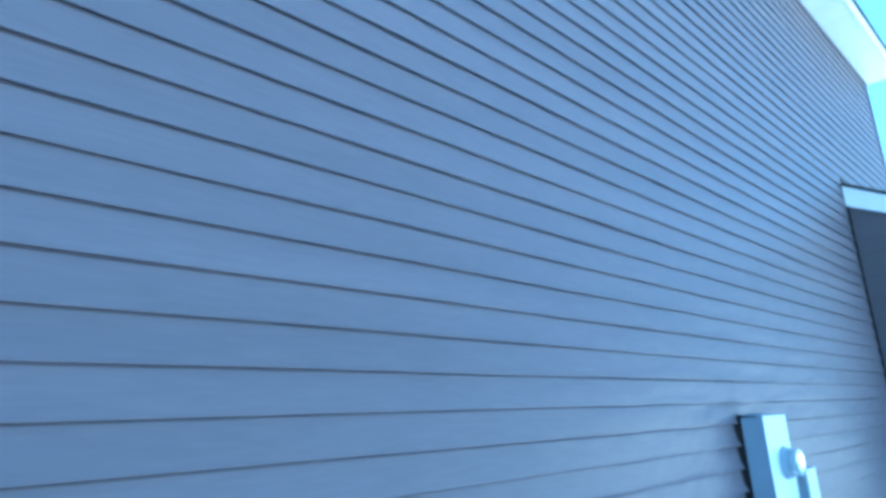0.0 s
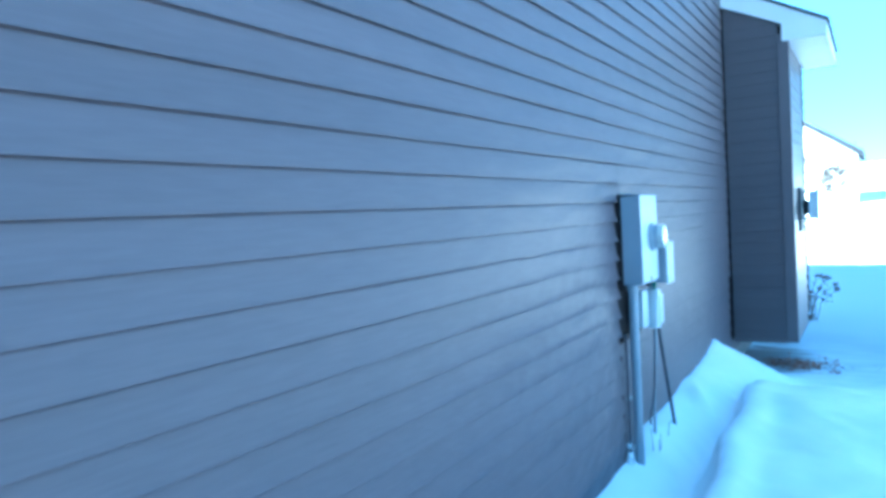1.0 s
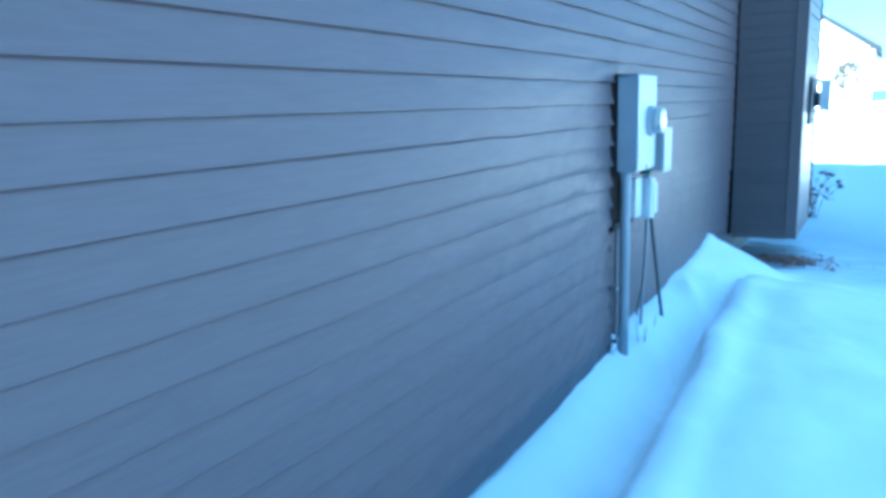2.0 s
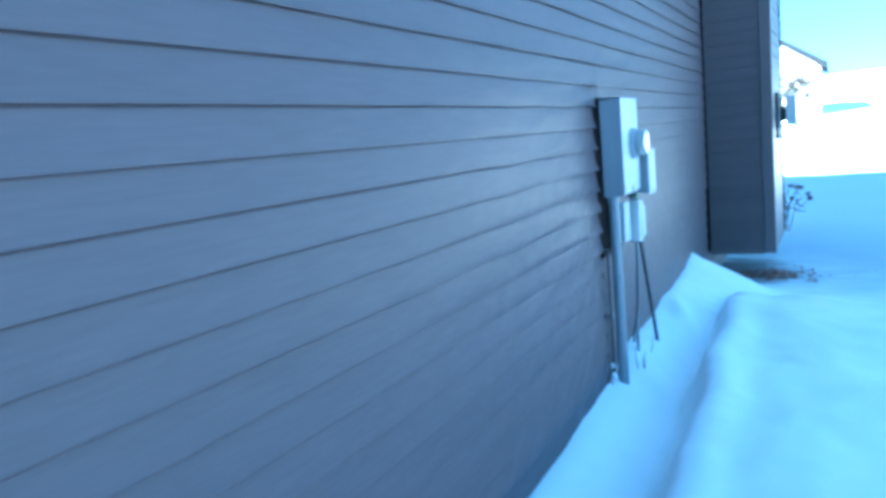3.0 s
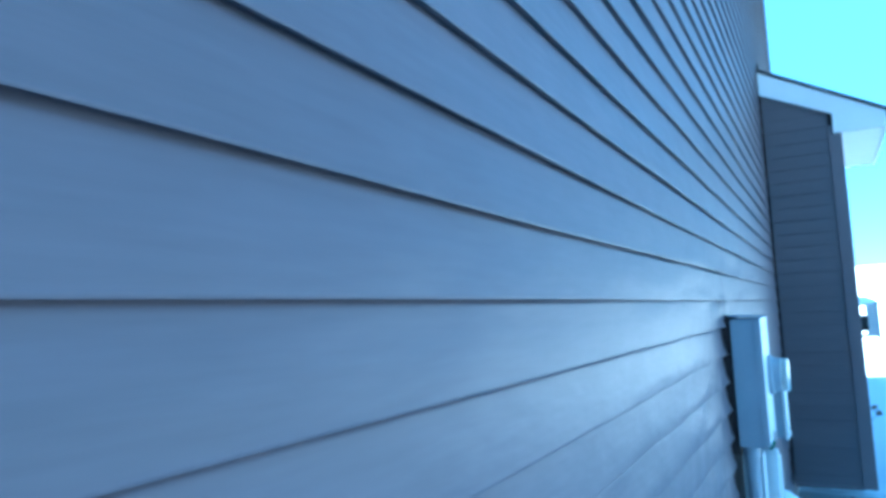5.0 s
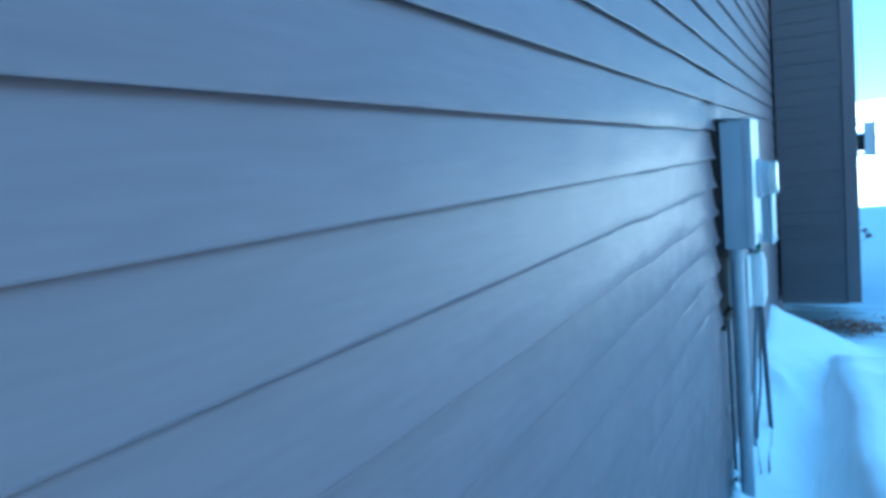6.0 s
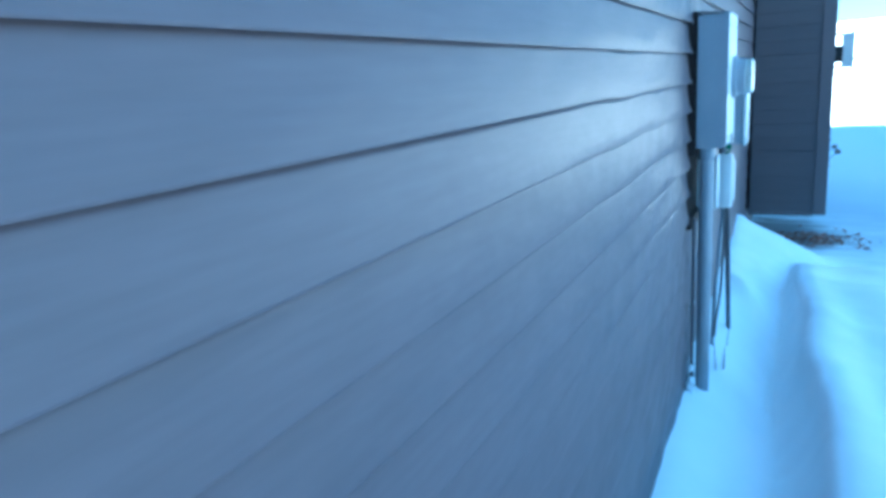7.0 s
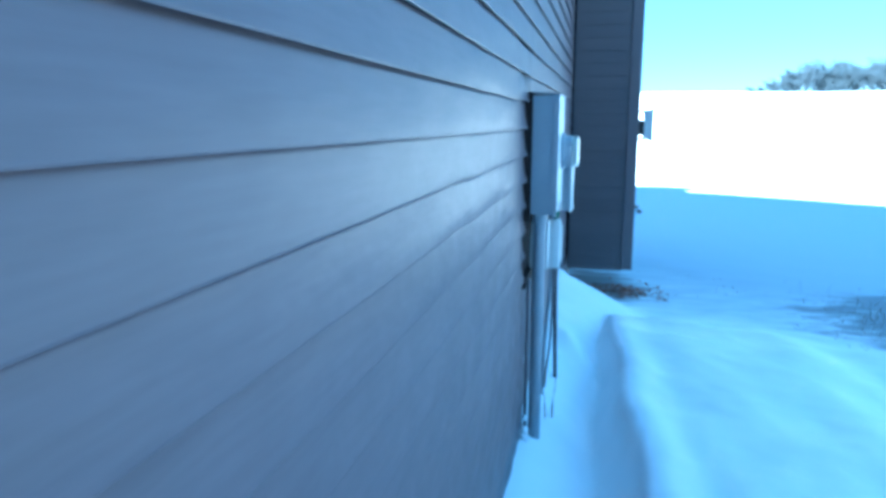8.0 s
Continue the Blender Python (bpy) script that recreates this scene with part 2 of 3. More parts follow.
def prism(outline, axis, a, b):
    """A solid with a flat outline (two coordinates) drawn out along an axis from a to b."""
    bm = bmesh.new()

    def at(u, v, w):
        return {"x": (w, u, v), "y": (u, w, v), "z": (u, v, w)}[axis]
    lo = [bm.verts.new(at(u, v, a)) for u, v in outline]
    hi = [bm.verts.new(at(u, v, b)) for u, v in outline]
    n = len(outline)
    for i in range(n):
        bm.faces.new((lo[i], lo[(i + 1) % n], hi[(i + 1) % n], hi[i]))
    bm.faces.new(lo)
    bm.faces.new(hi)
    bmesh.ops.recalc_face_normals(bm, faces=bm.faces)
    return bm


# ---- plan ----
LAP, Z0 = 0.127, 2.0235            # siding exposure; a course's lower edge near the meter's top
WALL_S, WALL_N = -14.0, 7.12     # the long wall runs along y
CH_Y0, CH_Y1, CH_X = 4.085, 5.70, 0.672
CH_BOT = 0.39
EAVE = 6.76


# ---- siding ----
def ease(v, a, b):
    """0 at a, 1 at b, smooth between."""
    t = max(0.0, min(1.0, (v - a) / (b - a)))
    return t * t * (3 - 2 * t)


def limp(y, z):
    """How heat-warped and slack the vinyl hangs: most beside and below the meter."""
    return ease(y, -2.6, -0.9) * ease(y, 0.9, 0.2) * ease(z, 2.45, 1.75)


def ripple(y, z, k):
    """Oil-canning of thin vinyl, in metres."""
    v = 0.0030 * noise.noise(Vector((y * 1.1, z * 1.7 + y * 0.35, k * 0.37))) + 0.0016 * noise.noise(Vector((y * 4.2 + 3, z * 5 - y * 1.5, k * 0.5)))
    s = limp(y, z)
    h = ease(y, -2.4, -0.8) * ease(y, 2.6, 1.2) * ease(z, 1.9, 2.2) * ease(z, 3.6, 2.7)
    if h > 0:
        v += h * (0.0042 * noise.noise(Vector((y * 1.6, z * 15 - y * 0.6, 6.3))) + 0.0020 * noise.noise(Vector((y * 4.5, z * 26 - y * 2, 2.7))))
    if s > 0:
        v += s * (0.0042 * noise.noise(Vector((y * 2.2 + z * 2.4, z * 7 - y * 3.4, 7.1))) + 0.0026 * noise.noise(Vector((y * 5 + z * 5, z * 14 - y * 6, 1.1))))
        near = ease(y, -1.25, -0.3) * s
        band = ease(y, -1.6, -0.5) * ease(y, 0.9, 0.4) * ease(z, 2.75, 2.35) * ease(z, 1.55, 1.80)
        v += band * 0.0045 * noise.noise(Vector((y * 1.3 + z, z * 13 - y * 1.2, 8.8)))
        crease = 1 - abs(2.6 * noise.noise(Vector((y * 1.5 + z * 1.6, z * 13 - y * 8.0, 3.3))))
        v += near * 0.0050 * max(0.0, crease) ** 3
        v += near * 0.0060 * noise.noise(Vector((y * 2.4 + z * 2.4, z * 18 - y * 11, 4.4)))
    return v


# x back from the butt plane and z up from the lower edge, across one course
COURSE = ((-0.0160, 0.0080), (-0.0034, 0.0090), (-0.0024, 0.0012), (-0.0008, 0.0), (0.0, 0.0018), (-0.0003, 0.0048), (-0.0008, 0.011), (-0.0015, 0.020), (-0.0026, 0.033), (-0.0038, 0.048), (-0.0062, 0.076), (-0.0085, 0.103), (-0.0096, 0.1165), (-0.0098, 0.120), (-0.0112, 0.1240), (-0.0136, 0.1266), (-0.0165, 0.137))


def course_mesh(name, a, b, z, k, step, turn, sag=1.0, above=0.0, depth=1.0, barb=0.0):
    """One course of siding from a to b along the wall; turn(u, out, z) gives the place."""
    n = max(1, int((b - a) / step))
    us = [a + (b - a) * i / n for i in range(n + 1)]
    shape = [p for p in COURSE if p[1] >= above] if above else COURSE
    verts, faces = [], []
    for u in us:
        slack = limp(u, z) if sag == 1.0 else 0.0
        flare = ease(u, -0.45, -0.06) * ease(z, 2.25, 2.0) * (0.45 + 0.55 * ease(z, 0.85, 1.15)) * (u < 0.03) if sag == 1.0 else 0.0    # the cut ends spring out from the wall
        flat = (1 - 0.4 * slack) * (1 + 0.75 * flare)
        dz = (0.0038 * noise.noise(Vector((u * 0.9, k * 0.8, 2.0))) + 0.0034 * ease(u, -2.2, -0.9) * ease(u, 2.8, 1.4) * noise.noise(Vector((u * 3.1, k * 0.7, 9.0))) + slack * (0.007 * noise.noise(Vector((u * 2.6, k * 0.35, 5.0))) + 0.003 * noise.noise(Vector((u * 7, k * 0.6, 3.0))))) * sag
        for out, up in shape:
            r = ripple(u, z + up, k) * sag * (0.45 + 0.55 * math.sin(math.pi * min(1, max(0, up / LAP))))
            tip = barb * max(0.0, 1 - up / LAP) ** 1.5 if barb and u == us[-1] else 0.0
            curl = 0.0034 * slack * (1 - flare) * max(0.0, 1 - up / 0.034) ** 1.6      # the lower edge tucks in where the vinyl has sagged
            verts.append(turn(u + tip, out * depth * flat + r - 0.006 * slack - 0.007 * flare * min(1.0, up / 0.035) - curl, z + up + dz))
    w = len(shape)
    for i in range(n):
        for j in range(w - 1):
            p = i * w + j
            faces.append((p, p + w, p + w + 1, p + 1))
    me = bpy.data.meshes.new(name)
    me.from_pydata(verts, [], faces)
    me.shade_smooth()
    me.set_sharp_from_angle(angle=radians(40))
    return me


# ---- the house ----
wall_east = part("wall_east", block(-0.22, -0.03, WALL_S, WALL_N, 0.30, EAVE + 0.05), SHEATH)
tagged(wall_east, "long house wall clad in taupe grey horizontal vinyl siding", "wall", kind="structure")
foundation = part("foundation", block(-0.25, -0.034, WALL_S, WALL_N, -0.4, 0.298), CONCRETE)
tagged(foundation, "low grey concrete foundation below the siding", "foundation", kind="structure")

CUT_Z0, CUT_Z1, CUT_Y0, CUT_Y1 = 1.13, 2.10, -0.038, 0.405   # siding cut away behind the meter box
for k in range(-14, 38):
    z = Z0 + LAP * k
    if z > EAVE - 0.02:
        break
    if z < CH_BOT - 0.03 or z > 4.42:
        runs = [(WALL_S, WALL_N - 0.09)]
    else:
        runs = [(WALL_S, CH_Y0 - 0.027 + 0.005 * noise.noise(Vector((k * 2.3, 4, 1)))), (CH_Y1 + 0.01, WALL_N - 0.09)]
    if z + 0.06 > CUT_Z0 and z + 0.05 < CUT_Z1:
        jag = 0.006 * noise.noise(Vector((k * 1.7, 0.3, 0)))
        runs = [(WALL_S, CUT_Y0 + jag), (CUT_Y1 + jag, runs[0][1])] + runs[1:]
    elif 0.15 < z:   # an upright seam where the cladding was patched behind the pipe
        jag = 0.006 * noise.noise(Vector((k * 1.7, 0.3, 0)))
        if runs[0][1] > 1 and z < CUT_Z0:
            runs = [(WALL_S, CUT_Y0 - 0.014 + jag), (-0.075, runs[0][1])] + runs[1:]
    if k == 0:      # only the lower half of this course is cut away
        me = course_mesh("siding_course", CUT_Y0 - 0.004, CUT_Y1 + 0.004, z, k, 0.045, lambda u, o, h: (o - 0.0006, u, h), 1.0, 0.025)
        part("siding_course", me, VINYL, wall_east)
    for a, b in runs:
        # dense where the wall is passed nearest, plain behind
        cuts = [c for c in (a, -5.0, b) if a <= c <= b] if a < -5 < b else [a, b]
        for c, d in zip(cuts, cuts[1:]):
            step = 0.5 if d <= -5 else 0.030
            me = course_mesh("siding_course", c, d, z, k, step, lambda u, o, h, back=0.014 * (abs(c + 0.075) < 1e-6): (o - back, u, h), depth=1.3, barb=0.034 if abs(d - CUT_Y0) < 0.03 else 0.022)
            part("siding_course", me, VINYL, wall_east)

part("backing_strip", block(-0.028, 0.0005, CUT_Y0 + 0.006, 0.39, 1.10, 1.150), SHEATH, wall_east)
corner = part("corner_trim", put(block(-0.05, 0.010, WALL_N - 0.09, WALL_N + 0.010, 0.27, EAVE - 0.002, 0.004), -0.05, 0.004, WALL_N - 0.102, WALL_N - 0.088, 0.27, EAVE - 0.002), TRIM, wall_east, "taupe corner post")

wall_north = part("wall_north", block(-12.0, -0.222, WALL_N - 0.2, WALL_N, -0.3, EAVE + 0.05), FARWALL)
tagged(wall_north, "plain end wall of the house", "wall", kind="structure")
wall_south = part("wall_south", block(-12.0, -0.222, WALL_S, WALL_S + 0.2, -0.3, EAVE + 0.05), FARWALL)
tagged(wall_south, "plain end wall of the house", "wall", kind="structure")
wall_west = part("wall_west", block(-12.2, -12.002, WALL_S, WALL_N, -0.3, EAVE + 0.05), FARWALL)
tagged(wall_west, "plain back wall of the house", "wall", kind="structure")

roof = part("roof", prism([(0.43, 6.93), (0.43, 6.97), (-6.1, 9.20), (-12.6, 6.97), (-12.6, 6.93), (-6.1, 9.16)], "y", WALL_S - 0.3, WALL_N + 0.10), SHINGLE)
tagged(roof, "low-pitched dark asphalt shingle roof", "roof", kind="structure")
part("soffit", block(-0.02, 0.372, WALL_S - 0.25, WALL_N + 0.05, EAVE, EAVE + 0.012), WHITE, roof, "white vented soffit under the eave")
for i in range(int((WALL_N - WALL_S) / 0.4)):
    y = WALL_N - 0.3 - i * 0.4
    if y > -3:
        part("soffit_rib", block(0.012, 0.365, y, y + 0.012, EAVE - 0.006, EAVE - 0.001), WHITE, roof)
part("fascia", block(0.374, 0.398, WALL_S - 0.25, WALL_N + 0.06, EAVE - 0.012, 6.955, 0.003), WHITE, roof, "white aluminium fascia board")
part("fascia_end", block(-0.02, 0.373, WALL_N + 0.052, WALL_N + 0.07, EAVE - 0.012, 6.92, 0.003), WHITE, roof)
part("frieze_trim", block(0.002, 0.016, WALL_S, WALL_N, EAVE - 0.05, EAVE - 0.008, 0.002), TRIM, roof)
part("gable_wall", prism([(-0.2, 6.82), (-6.1, 9.14), (-12.0, 6.82)], "y", WALL_N - 0.2, WALL_N - 0.02), FARWALL, roof)
part("gable_wall", prism([(-0.2, 6.82), (-6.1, 9.14), (-12.0, 6.82)], "y", WALL_S + 0.02, WALL_S + 0.2), FARWALL, roof)
# unseen block and roof, added to cast the step in the yard's shadow edge
wing = part("shadow_wing", block(-16.0, -5.95, 7.13, 10.7, -0.3, 6.7), FARWALL)
tagged(wing, "unseen plain block added behind the house to shape its ground shadow", "wing", kind="structure")
part("added_wing_roof", prism([(4.8, 6.9), (7.9, 9.75), (11.0, 6.9), (10.7, 6.7), (5.1, 6.7)], "x", -16.2, -5.8), SHINGLE, wing)

# unseen wall and roof, added to cut light on the chase's near face
south_blocker = part("wall_south_blocker", block(-0.2, 9.0, -9.3, -9.0, -0.3, 2.9), TRIM)
tagged(south_blocker, "unseen plain taupe wall added behind the yard to keep light off", "wall", kind="structure")
part("added_wing_roof", prism([(-8.6, 2.91), (-8.6, 3.06), (-11.5, 4.0), (-13.9, 3.06), (-13.9, 2.91)], "x", -0.2, 9.3), SHINGLE, south_blocker)

# ---- fireplace chase ----
chase = thing("fireplace_chase", (0, CH_Y0, CH_BOT), "projecting fireplace chase clad in taupe vinyl siding, hung above snow", "chase", kind="structure")


def chase_part(name, mesh, material, label=""):
    ob = part(name, mesh, material, chase, label)
    ob.matrix_parent_inverse = Matrix.Translation((0, -CH_Y0, -CH_BOT))
    return ob


TOP_IN, TOP_OUT = 4.30, 3.90      # underside of its lean-to roof at the wall and at the front
chase_part("core", prism([(0.0, CH_BOT + 0.02), (CH_X - 0.03, CH_BOT + 0.02), (CH_X - 0.03, TOP_OUT + 0.02), (0.0, TOP_IN + 0.02)], "y", CH_Y0 + 0.03, CH_Y1 - 0.03), SHEATH)
chase_part("bottom_panel", block(0.0, CH_X - 0.002, CH_Y0 + 0.012, CH_Y1 - 0.012, CH_BOT + 0.004, CH_BOT + 0.018), TRIM)
chase_part("starter_trim", block(0.0, CH_X - 0.102, CH_Y0 - 0.006, CH_Y0 + 0.011, CH_BOT - 0.002, CH_BOT + 0.022, 0.003), TRIM)
k = -13
while Z0 + LAP * k < 4.28:
    z = Z0 + LAP * k
    if z >= CH_BOT - 0.03:
        end = CH_X - 0.10
        if z + 0.05 > TOP_OUT:
            end = min(end, max(0.08, (TOP_IN - z - 0.03) / (TOP_IN - TOP_OUT) * CH_X))
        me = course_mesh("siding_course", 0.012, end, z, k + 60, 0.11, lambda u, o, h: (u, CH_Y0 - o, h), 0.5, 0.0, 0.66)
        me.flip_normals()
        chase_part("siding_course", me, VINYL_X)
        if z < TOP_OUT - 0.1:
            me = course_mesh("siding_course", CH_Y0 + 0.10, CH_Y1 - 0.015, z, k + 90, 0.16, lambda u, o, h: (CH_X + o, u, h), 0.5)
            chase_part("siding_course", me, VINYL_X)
    k += 1
post = block(CH_X - 0.102, CH_X + 0.010, CH_Y0 - 0.010, CH_Y0 + 0.012, CH_BOT - 0.006, 3.80, 0.004)
put(post, CH_X - 0.012, CH_X + 0.010, CH_Y0 + 0.0125, CH_Y0 + 0.102, CH_BOT - 0.006, 3.80, 0.004)
chase_part("corner_trim", post, TRIM, "taupe outside corner post")
chase_part("end_channel", block(CH_X - 0.03, CH_X + 0.002, CH_Y1 - 0.014, CH_Y1, CH_BOT, 3.78, 0.003), SHEATH)
# dark blocks stand in for the shadow gaps at the courses' far ends
for k in range(-12, 14):
    z = Z0 + LAP * k
    chase_part("course_gap_shade", block(CH_X - 0.006, CH_X + 0.012, CH_Y1 + 0.0005, CH_Y1 + 0.010, z + 0.010, z + 0.108 + 0.012 * noise.noise(Vector((k * 1.9, 2, 5))), 0.002), SHEATH, "dark block as shadow gap behind the cut end of a course")

# lean-to roof of the chase
ROOF_Y0, ROOF_Y1 = CH_Y0 - 0.035, CH_Y1 + 0.42
S = (4.47 - 3.885) / 1.06
chase_part("roof_deck", prism([(0.0, 4.445), (1.075, 4.445 - S * 1.075), (1.075, 4.475 - S * 1.075), (0.0, 4.475)], "y", ROOF_Y0 - 0.018, ROOF_Y1), SHINGLE, "dark shingled lean-to roof")
chase_part("rake_board", prism([(0.0, 4.205), (0.615, 3.905), (0.615, 3.715), (1.04, 3.705), (1.052, 4.438 - S * 1.052), (0.0, 4.438)], "y", ROOF_Y0, ROOF_Y0 + 0.022), WHITE, "white rake board with boxed eave return")
chase_part("eave_soffit", block(CH_X - 0.002, 1.035, ROOF_Y0 + 0.026, ROOF_Y1 - 0.02, 3.706, 3.72), WHITE, "white boxed soffit")
chase_part("eave_fascia", block(1.036, 1.052, ROOF_Y0 + 0.0235, ROOF_Y1 - 0.004, 3.694, 3.855, 0.003), WHITE)
chase_part("step_flashing", prism([(0.002, 4.476), (0.014, 4.476), (0.014, 4.52), (0.002, 4.52)], "y", ROOF_Y0 - 0.02, ROOF_Y1), SHINGLE)

# ---- fireplace vent on the chase ----
vent = thing("fireplace_vent", (CH_X, 4.98, 1.88), "white square metal direct-vent cap on the chase", "vent")


def child(parent, name, mesh, material, label=""):
    ob = part(name, mesh, material, parent, label)
    ob.matrix_parent_inverse = Matrix.Translation(-Vector(parent.location))
    return ob


VX = CH_X + 0.012
child(vent, "wall_plate", block(CH_X - 0.004, VX + 0.006, 4.74, 5.22, 1.60, 2.12, 0.003), BLACK, "dark siding shield behind the cap")
child(vent, "cap_front", block(VX + 0.165, VX + 0.185, 4.84, 5.12, 1.72, 2.095, 0.004), ENAMEL_B, "pale square front of the cap")
child(vent, "cap_top", block(VX + 0.0065, VX + 0.164, 4.845, 5.115, 2.055, 2.075, 0.003), ENAMEL_B)
child(vent, "cap_bottom", block(VX + 0.0065, VX + 0.164, 4.845, 5.115, 1.735, 1.755, 0.003), ENAMEL_B)
child(vent, "inner_pipe", tube([(VX + 0.007, 4.98, 1.873), (VX + 0.163, 4.98, 1.873)], 0.085, 20), BLACK)
for sgn in (-1, 1):
    child(vent, "side_panel", block(VX + 0.085, VX + 0.1645, 4.98 + sgn * 0.13 - 0.003, 4.98 + sgn * 0.13 + 0.003, 1.7555, 2.0545, 0.001), ENAMEL_B)
    child(vent, "side_rim", block(VX + 0.0065, VX + 0.018, 4.98 + sgn * 0.13 - 0.003, 4.98 + sgn * 0.13 + 0.003, 1.7555, 2.0545, 0.001), ENAMEL_B)
child(vent, "rain_flange", prism([(VX + 0.0065, 2.105), (VX + 0.205, 2.118), (VX + 0.205, 2.123), (VX + 0.0065, 2.110)], "y", 4.80, 5.16), ENAMEL_B)

# ---- electric meter ----
meter = thing("electric_meter_box", (0.0, 0.19, 1.474), "grey enamelled steel electric meter box on the siding", "meter box")
BX0, BX1, BY1, BZ0, BZ1 = 0.012, 0.132, 0.384, 1.474, 2.058
smooth(child(meter, "body", block(BX0, BX1, 0.0, BY1, BZ0, BZ1, 0.006), ENAMEL))
child(meter, "mounting_board", block(-0.03, 0.011, 0.012, BY1 - 0.012, 1.44, 2.075), SHEATH, "dark backing behind the box")
# paler colour here stands for the stronger light on the box's front
cover = smooth(child(meter, "cover", block(BX1 + 0.0005, BX1 + 0.010, -0.004, BY1 + 0.004, BZ0 + 0.012, BZ1 + 0.004, 0.004), ENAMEL_B, "front cover with folded edges, coloured paler for light on its face"))
child(cover, "lip", block(BX1 - 0.020, BX1 + 0.009, -0.0045, -0.001, BZ0 + 0.014, BZ1 + 0.002), ENAMEL)
child(meter, "rain_hood", prism([(BX0 - 0.004, BZ1 + 0.0185), (BX1 + 0.016, BZ1 + 0.0045), (BX1 + 0.016, BZ1 + 0.0005), (BX0 - 0.004, BZ1 + 0.0135)], "y", -0.006, BY1 + 0.006), ENAMEL)
child(cover, "hasp", block(BX1 + 0.0105, BX1 + 0.022, 0.175, 0.205, BZ0 + 0.004, BZ0 + 0.05, 0.003), STEEL)
for yy in (0.03, BY1 - 0.03):
    for zz in (BZ0 + 0.05, BZ1 - 0.05):
        child(cover, "screw", tube([(BX1 + 0.0102, yy, zz), (BX1 + 0.014, yy, zz)], 0.006, 8), STEEL)
MC = Matrix.Translation((BX1 + 0.0105, 0.245, 1.782)) @ Matrix.Diagonal((0.84, 1, 1, 1))
ring = lathe([(0.0, 0.094), (0.018, 0.094), (0.022, 0.090), (0.026, 0.085)], 44)
bmesh.ops.transform(ring, matrix=MC, verts=ring.verts)
smooth(child(meter, "socket_ring", ring, ENAMEL, "grey sealing ring"))
base = lathe([(0.0262, 0.080), (0.060, 0.080), (0.064, 0.077)], 44)
bmesh.ops.transform(base, matrix=MC, verts=base.verts)
smooth(child(meter, "meter_base", base, ENAMEL, "grey meter body"))
dome = lathe([(0.0645, 0.078), (0.070, 0.079), (0.098, 0.078), (0.104, 0.074), (0.107, 0.062), (0.108, 0.03), (0.108, 0.004)], 44)
bmesh.ops.transform(dome, matrix=MC, verts=dome.verts)
smooth(child(meter, "glass_cover", dome, glass, "clear glass meter cover"))
face = lathe([(0.0648, 0.072), (0.094, 0.072), (0.096, 0.068)], 40)
bmesh.ops.transform(face, matrix=MC, verts=face.verts)
dial = child(meter, "dial_plate", face, DIAL, "white dial plate")
child(dial, "register_window", block(BX1 + 0.0105 + 0.0809, BX1 + 0.0105 + 0.0825, 0.205, 0.285, 1.79, 1.815), BLACK, "dark register window")
for j, wd in enumerate((0.05, 0.07, 0.04)):
    child(dial, "print_bar", block(BX1 + 0.0105 + 0.0809, BX1 + 0.0105 + 0.0817, 0.245 - wd / 2, 0.245 + wd / 2, 1.768 - j * 0.013, 1.772 - j * 0.013), BLACK)

disconnect = thing("disconnect_box", (0.0, 0.52, 1.445), "grey metal disconnect box beside the meter", "switch box")
smooth(child(disconnect, "body", block(0.004, 0.178, 0.435, 0.595, 1.447, 1.715, 0.005), ENAMEL))
# light falling on the door is put into its paler colour
hatch = smooth(child(disconnect, "door", block(0.1785, 0.194, 0.428, 0.602, 1.440, 1.725, 0.004), ENAMEL_B, "hinged front door, coloured paler for light on its face"))
child(disconnect, "hood", block(0.0, 0.203, 0.425, 0.605, 1.7255, 1.732, 0.002), ENAMEL)
child(hatch, "latch", block(0.1945, 0.202, 0.50, 0.53, 1.448, 1.475, 0.002), STEEL)

# ---- conduits and small boxes under the meter ----
riser = thing("conduit_riser", (0.057, 0.04, 0.2), "thick grey conduit pipe running down into the snow", "conduit")
smooth(child(riser, "pipe", tube([(0.057, 0.04, -0.1), (0.057, 0.04, 1.476)], 0.031, 24), CONDUIT))
smooth(child(riser, "coupling", tube([(0.057, 0.04, 1.425), (0.057, 0.04, 1.430), (0.057, 0.04, 1.470), (0.057, 0.04, 1.4735)], [0.033, 0.037, 0.037, 0.034], 24), CONDUIT))
smooth(child(riser, "coupling", tube([(0.057, 0.04, 0.93), (0.057, 0.04, 0.935), (0.057, 0.04, 0.99), (0.057, 0.04, 0.995)], [0.0315, 0.0335, 0.0335, 0.0315], 24), CONDUIT))
child(riser, "pipe_strap", block(-0.004, 0.012, 0.0, 0.08, 0.70, 0.72, 0.002), STEEL)

side_tube = thing("small_conduit", (0.018, -0.012, 0.2), "narrow dark conduit against the siding", "conduit")
smooth(child(side_tube, "pipe", tube([(0.012, -0.008, -0.1), (0.012, -0.008, 1.12)], 0.008, 12), DARKROD))
smooth(child(side_tube, "end_cap", tube([(0.012, -0.008, 1.1205), (0.012, -0.008, 1.15)], [0.0095, 0.008], 12), DARKROD))

tel = thing("cable_box", (0.03, 0.20, 1.17), "small pale plastic cable box under the meter", "cable box")
smooth(child(tel, "body", block(0.002, 0.085, 0.135, 0.265, 1.175, 1.415, 0.008), ENAMEL_B))
lid_tel = child(tel, "lid", block(0.0855, 0.093, 0.130, 0.270, 1.170, 1.420, 0.003), ENAMEL_B)
smooth(child(lid_tel, "screw", tube([(0.093, 0.20, 1.20), (0.097, 0.20, 1.20)], 0.006, 8), STEEL))

